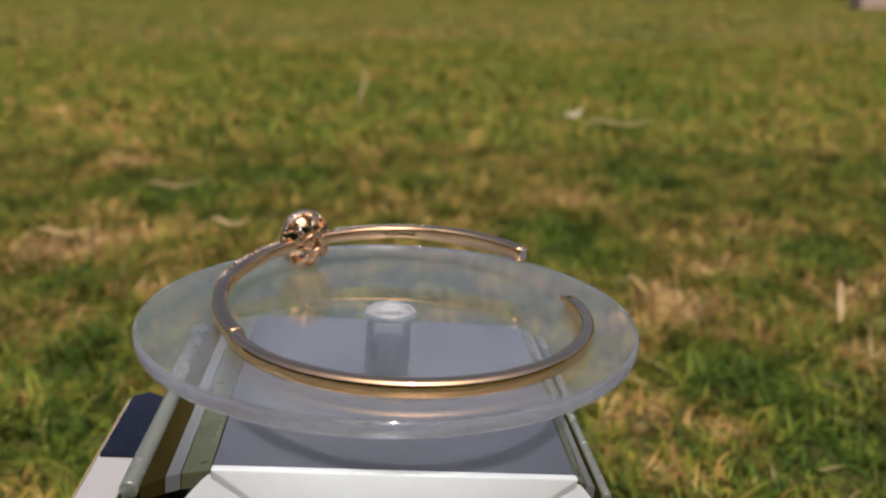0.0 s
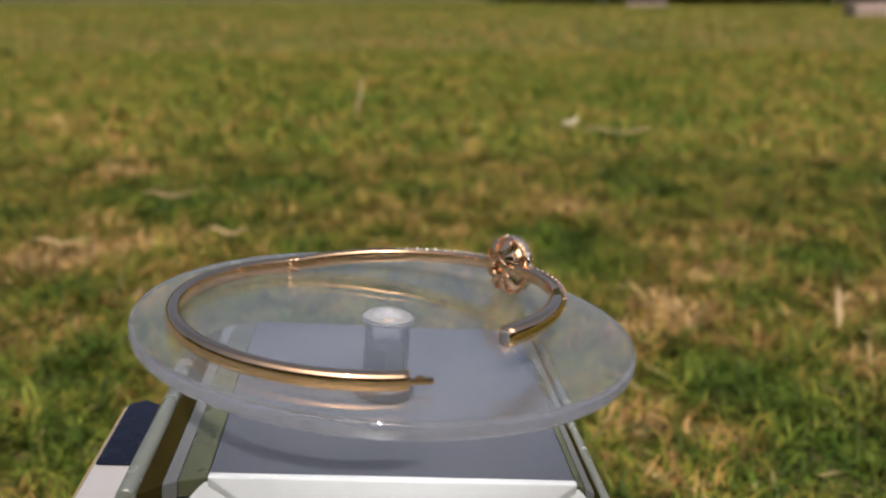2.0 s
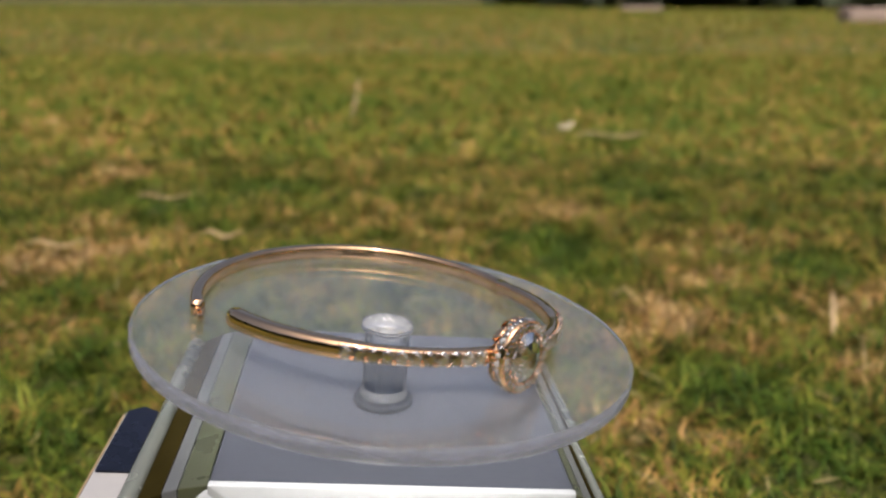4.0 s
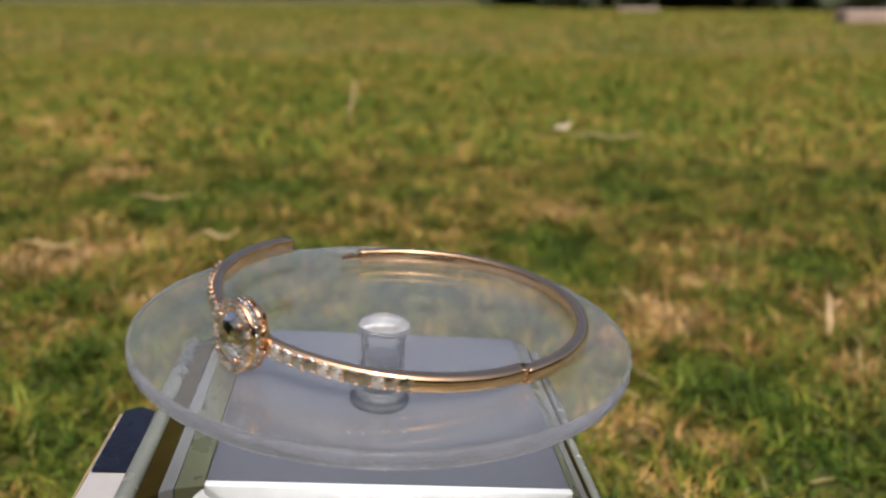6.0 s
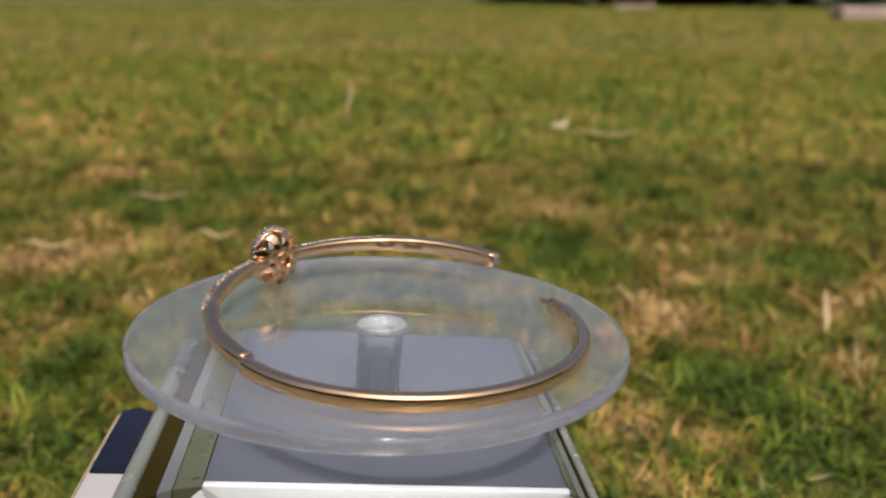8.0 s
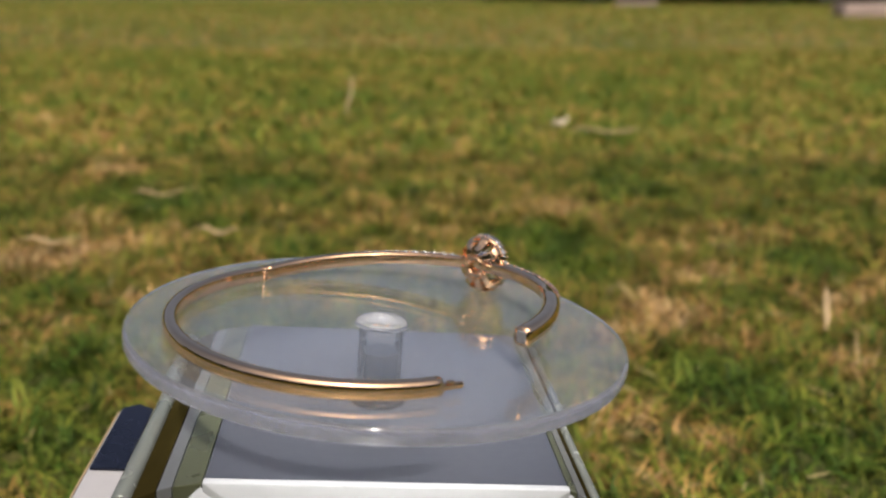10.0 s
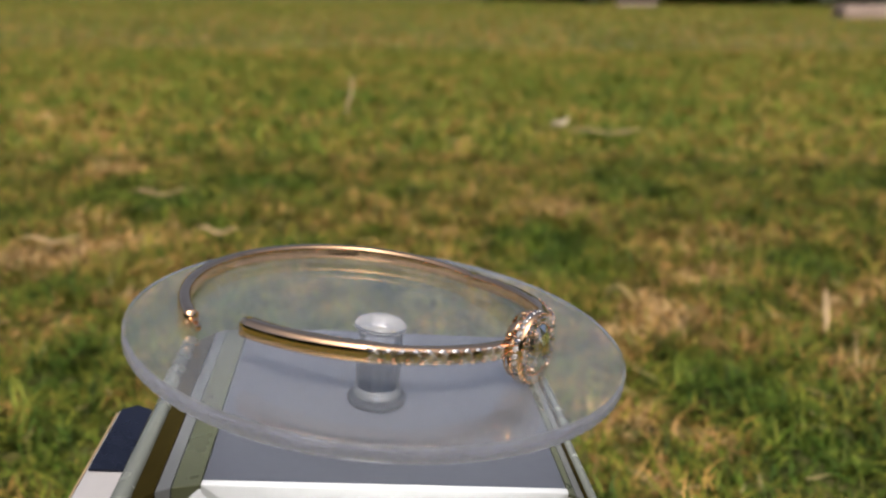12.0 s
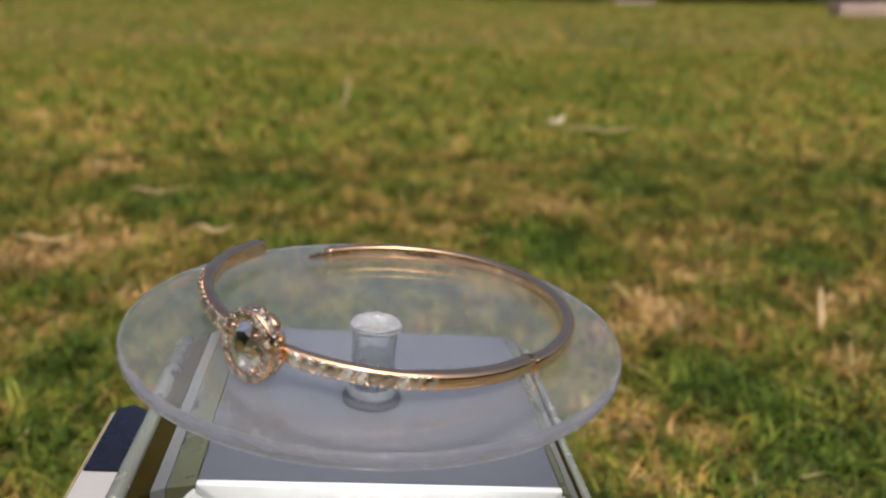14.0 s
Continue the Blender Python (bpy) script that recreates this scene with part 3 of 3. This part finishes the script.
    for sc, z in ((0.66, -0.0012), (0.80, -0.0022), (0.93, -0.0022), (1.0, -0.0016), (1.0, -0.0002), (0.94, 0.0002), (0.70, 0.0001), (0.66, -0.0004)):
        rings.append([head.verts.new(m @ Vector((HX * sc * math.cos(2 * math.pi * i / 48), HY * sc * math.sin(2 * math.pi * i / 48), z))) for i in range(48)])
    for a, b in zip(rings, rings[1:] + rings[:1]):
        for i in range(48):
            head.faces.new((a[i], a[(i + 1) % 48], b[(i + 1) % 48], b[i]))
    setting = part("setting", head, GOLD, bangle, "oval rose-gold halo setting")
    part("gallery_ring", lathe([(0.0014, -0.0050), (0.0021, -0.0052), (0.0024, -0.0046), (0.0021, -0.0042), (0.0014, -0.0043)], 24, True, m=m), GOLD, setting)
    for k in range(9):
        a = 2 * math.pi * (k + 0.3) / 9
        pts, nn, uu, sz = [], [], [], []
        for i in range(9):
            q = i / 8
            sc = 0.40 + 0.52 * math.sin(q * math.pi * 0.5) + 0.10 * math.sin(q * math.pi)
            aa = a + 0.25 * math.sin(q * math.pi)
            pts.append(m @ Vector((HX * sc * math.cos(aa), HY * sc * math.sin(aa), -0.0048 + 0.0030 * q ** 1.4)))
            nn.append(((d * -math.sin(aa) + u * math.cos(aa))).normalized())
            uu.append(n * 0.6 + (d * math.cos(aa) + u * math.sin(aa)) * 0.8)
            sz.append((0.00078 + 0.0006 * q - 0.0002 * math.sin(q * math.pi), 0.00032))
        part("basket_rib", tube(pts, nn, uu, sz, 10), GOLD, setting)
    ob = part("centre_stone", brilliant(0.0036, HY / HX * 1.08, 10, 0.95, 0.34), GEM, bangle, "large oval clear faceted stone", False)
    ob.matrix_basis = m @ Matrix.Translation((0, 0, 0.0003))
    tiny = bpy.data.meshes.new("halo_stone")
    tb = brilliant(0.00058, seg=8)
    tb.to_mesh(tiny)
    tb.free()
    tiny.materials.append(STONE)
    for k in range(30):
        a = 2 * math.pi * k / 30
        q = m @ Vector((HX * 0.84 * math.cos(a), HY * 0.84 * math.sin(a), 0.00030))
        put("halo_stone", tiny, basis(q, d, u, n), setting)
        a2 = a + math.pi / 30
        for rr, zz in ((0.72, 0.0003), (0.97, 0.0002)):
            put("prong", prong_me, m @ Matrix.Translation((HX * rr * math.cos(a2), HY * rr * math.sin(a2), zz)) @ Matrix.Scale(0.65, 4), setting)
        # stones on the flank of the head
        w = Vector((math.cos(a2) / HX, math.sin(a2) / HY, 0)).normalized()
        wv = (d * w.x + u * w.y).normalized()
        q = m @ Vector((HX * 0.995 * math.cos(a2), HY * 0.995 * math.sin(a2), -0.0010))
        put("halo_stone", tiny, basis(q, n.cross(wv) * -1, n, wv), setting)
        put("prong", prong_me, m @ Matrix.Translation((HX * 0.995 * math.cos(a), HY * 0.995 * math.sin(a), -0.0018)) @ Matrix.Scale(0.75, 4), setting)
    for a in (45, 135, 225, 315):
        a = radians(a)
        put("claw", prong_me, m @ Matrix.Translation((0.0035 * math.cos(a), 0.0042 * math.sin(a), 0.0008)) @ Matrix.Diagonal((1.5, 1.5, 1.8, 1)), setting)
    return bangle


# ---- litter on the lawn and the far edge ----
def build_litter():
    def stick(name, x, y, az, length, w, mat, label, lift=0.012, rise=0.0, curl=0.15):
        pts, nn, uu, sz = [], [], [], []
        for i in range(9):
            s = i / 8 - 0.5
            a = az + curl * s
            pts.append(Vector((x + math.cos(a) * length * s, y + math.sin(a) * length * s, lift + rise * (s + 0.5) + 0.002 * math.sin(i))))
            nn.append(Vector((-math.sin(a), math.cos(a), 0)))
            uu.append(Vector((0, 0, 1)))
            k = 1 - 0.7 * abs(2 * s) ** 3
            sz.append((w * k, w * 0.45 * k))
        tagged(link(name, tube(pts, nn, uu, sz, 8), mat), label, "litter", group="dry litter on the lawn")
    stick("dry_stalk", -0.216, 0.535, 0.06, 0.046, 0.0018, STRAW, "dry straw stalk lying in the grass", 0.014)
    stick("dry_stalk", -0.244, 0.399, 0.1, 0.040, 0.0020, STRAW, "dry straw stalk lying in the grass", 0.014)
    stick("dry_stalk", -0.142, 0.423, -0.1, 0.030, 0.0024, STRAW, "dry straw stalk lying in the grass", 0.014)
    stick("dry_stalk", -0.114, 1.037, 1.2, 0.026, 0.0022, STRAW, "pale dry stalk standing up from the lawn", 0.004, 0.05)
    stick("fallen_leaf", 0.151, 0.899, 0.3, 0.020, 0.0060, PALE, "small bleached leaf on the lawn", 0.012, 0.006)
    stick("dry_stalk", 0.197, 0.844, 0.05, 0.085, 0.0030, STRAW, "dry straw stalk lying in the grass", 0.014)
    stick("dry_stalk", 0.211, 0.278, 1.3, 0.016, 0.0018, STRAW, "pale dry stalk standing up from the lawn", 0.004, 0.016)


def build_far_edge():
    r = random.Random(4)
    bm = bmesh.new()
    for _ in range(700):
        x, z = r.uniform(0.4, 7.0), r.uniform(0.02, 0.9)
        y = 8.5 - 1.5 * min(1.0, max(0.0, (x - 0.6) / 0.8)) + r.uniform(0.0, 1.4)
        bmesh.ops.create_icosphere(bm, subdivisions=1, radius=r.uniform(0.08, 0.2), matrix=Matrix.Translation((x, y, z)) @ pose(0, 0, 0, r.uniform(0, 180), r.uniform(0, 180), 0))
    # added hedge outside the view, to darken what the gold mirrors
    for _ in range(500):
        x, y, z = r.uniform(-16.0, 3.0), r.uniform(14.5, 16.5), r.uniform(0.1, 2.4)
        bmesh.ops.create_icosphere(bm, subdivisions=1, radius=r.uniform(0.2, 0.5), matrix=Matrix.Translation((x, y, z)))
    # unseen ring behind the camera, added as a dark band for reflections
    for _ in range(1400):
        a = r.uniform(math.pi * 0.93, math.pi * 2.07)
        d = r.uniform(9.0, 10.5)
        top = 2.2 + 3.4 * max(0.0, -math.sin(a)) ** 2
        bmesh.ops.create_icosphere(bm, subdivisions=1, radius=r.uniform(0.35, 0.8), matrix=Matrix.Translation((d * math.cos(a), d * math.sin(a), r.uniform(0.1, top))))
    for v in bm.verts:
        v.co += Vector((r.uniform(-0.04, 0.04), r.uniform(-0.04, 0.04), r.uniform(-0.04, 0.04)))
    tagged(link("hedge", bm, HEDGE, smooth=False), "dark hedge at the far edge, with unseen hedge added for reflections", "hedge", kind="stuff")
    tagged(link("low_wall", hull([(x, y, z) for x in (2.05, 6.0) for y in (4.5, 4.65) for z in (0, 0.067)], 0.01), PINK, smooth=False),
           "low pinkish plastered kerb wall at the edge of the lawn", "wall", kind="structure")
    tagged(link("kerb", hull([(x, y, z) for x in (1.32, 1.62) for y in (6.75, 6.85) for z in (0, 0.03)], 0.005), PINK, smooth=False),
           "pale pinkish kerb at the edge of the lawn", "kerb", kind="structure")


build_ground()
build_stand()
TABLE = build_turntable()
BANGLE = build_bangle()
build_far_edge()
build_litter()
blades("lawn_near", -0.48, 0.48, -0.25, 0.75, 260000, 0.0165, 0.00095, 11, "short lawn grass, green and dry straw blades mixed")
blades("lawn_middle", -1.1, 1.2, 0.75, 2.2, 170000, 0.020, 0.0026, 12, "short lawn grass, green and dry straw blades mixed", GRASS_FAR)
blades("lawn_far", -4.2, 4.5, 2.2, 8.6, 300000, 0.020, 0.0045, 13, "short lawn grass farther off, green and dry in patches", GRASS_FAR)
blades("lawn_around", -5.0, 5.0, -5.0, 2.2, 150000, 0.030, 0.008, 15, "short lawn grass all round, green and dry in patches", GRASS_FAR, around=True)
blades("dry_clippings", -0.48, 0.48, -0.2, 1.0, 1300, 0.014, 0.0008, 14, "cream-coloured dry grass clippings strewn on the lawn", STRAW_BITS, True)


def motions():
    rows = []
    for i in range(57):
        t = i * 0.25
        rows.append((t, LEAN @ Matrix.Rotation(SPIN * t, 4, "Z")))
    walk(TABLE, rows)
    walk(BANGLE, rows)


motions()
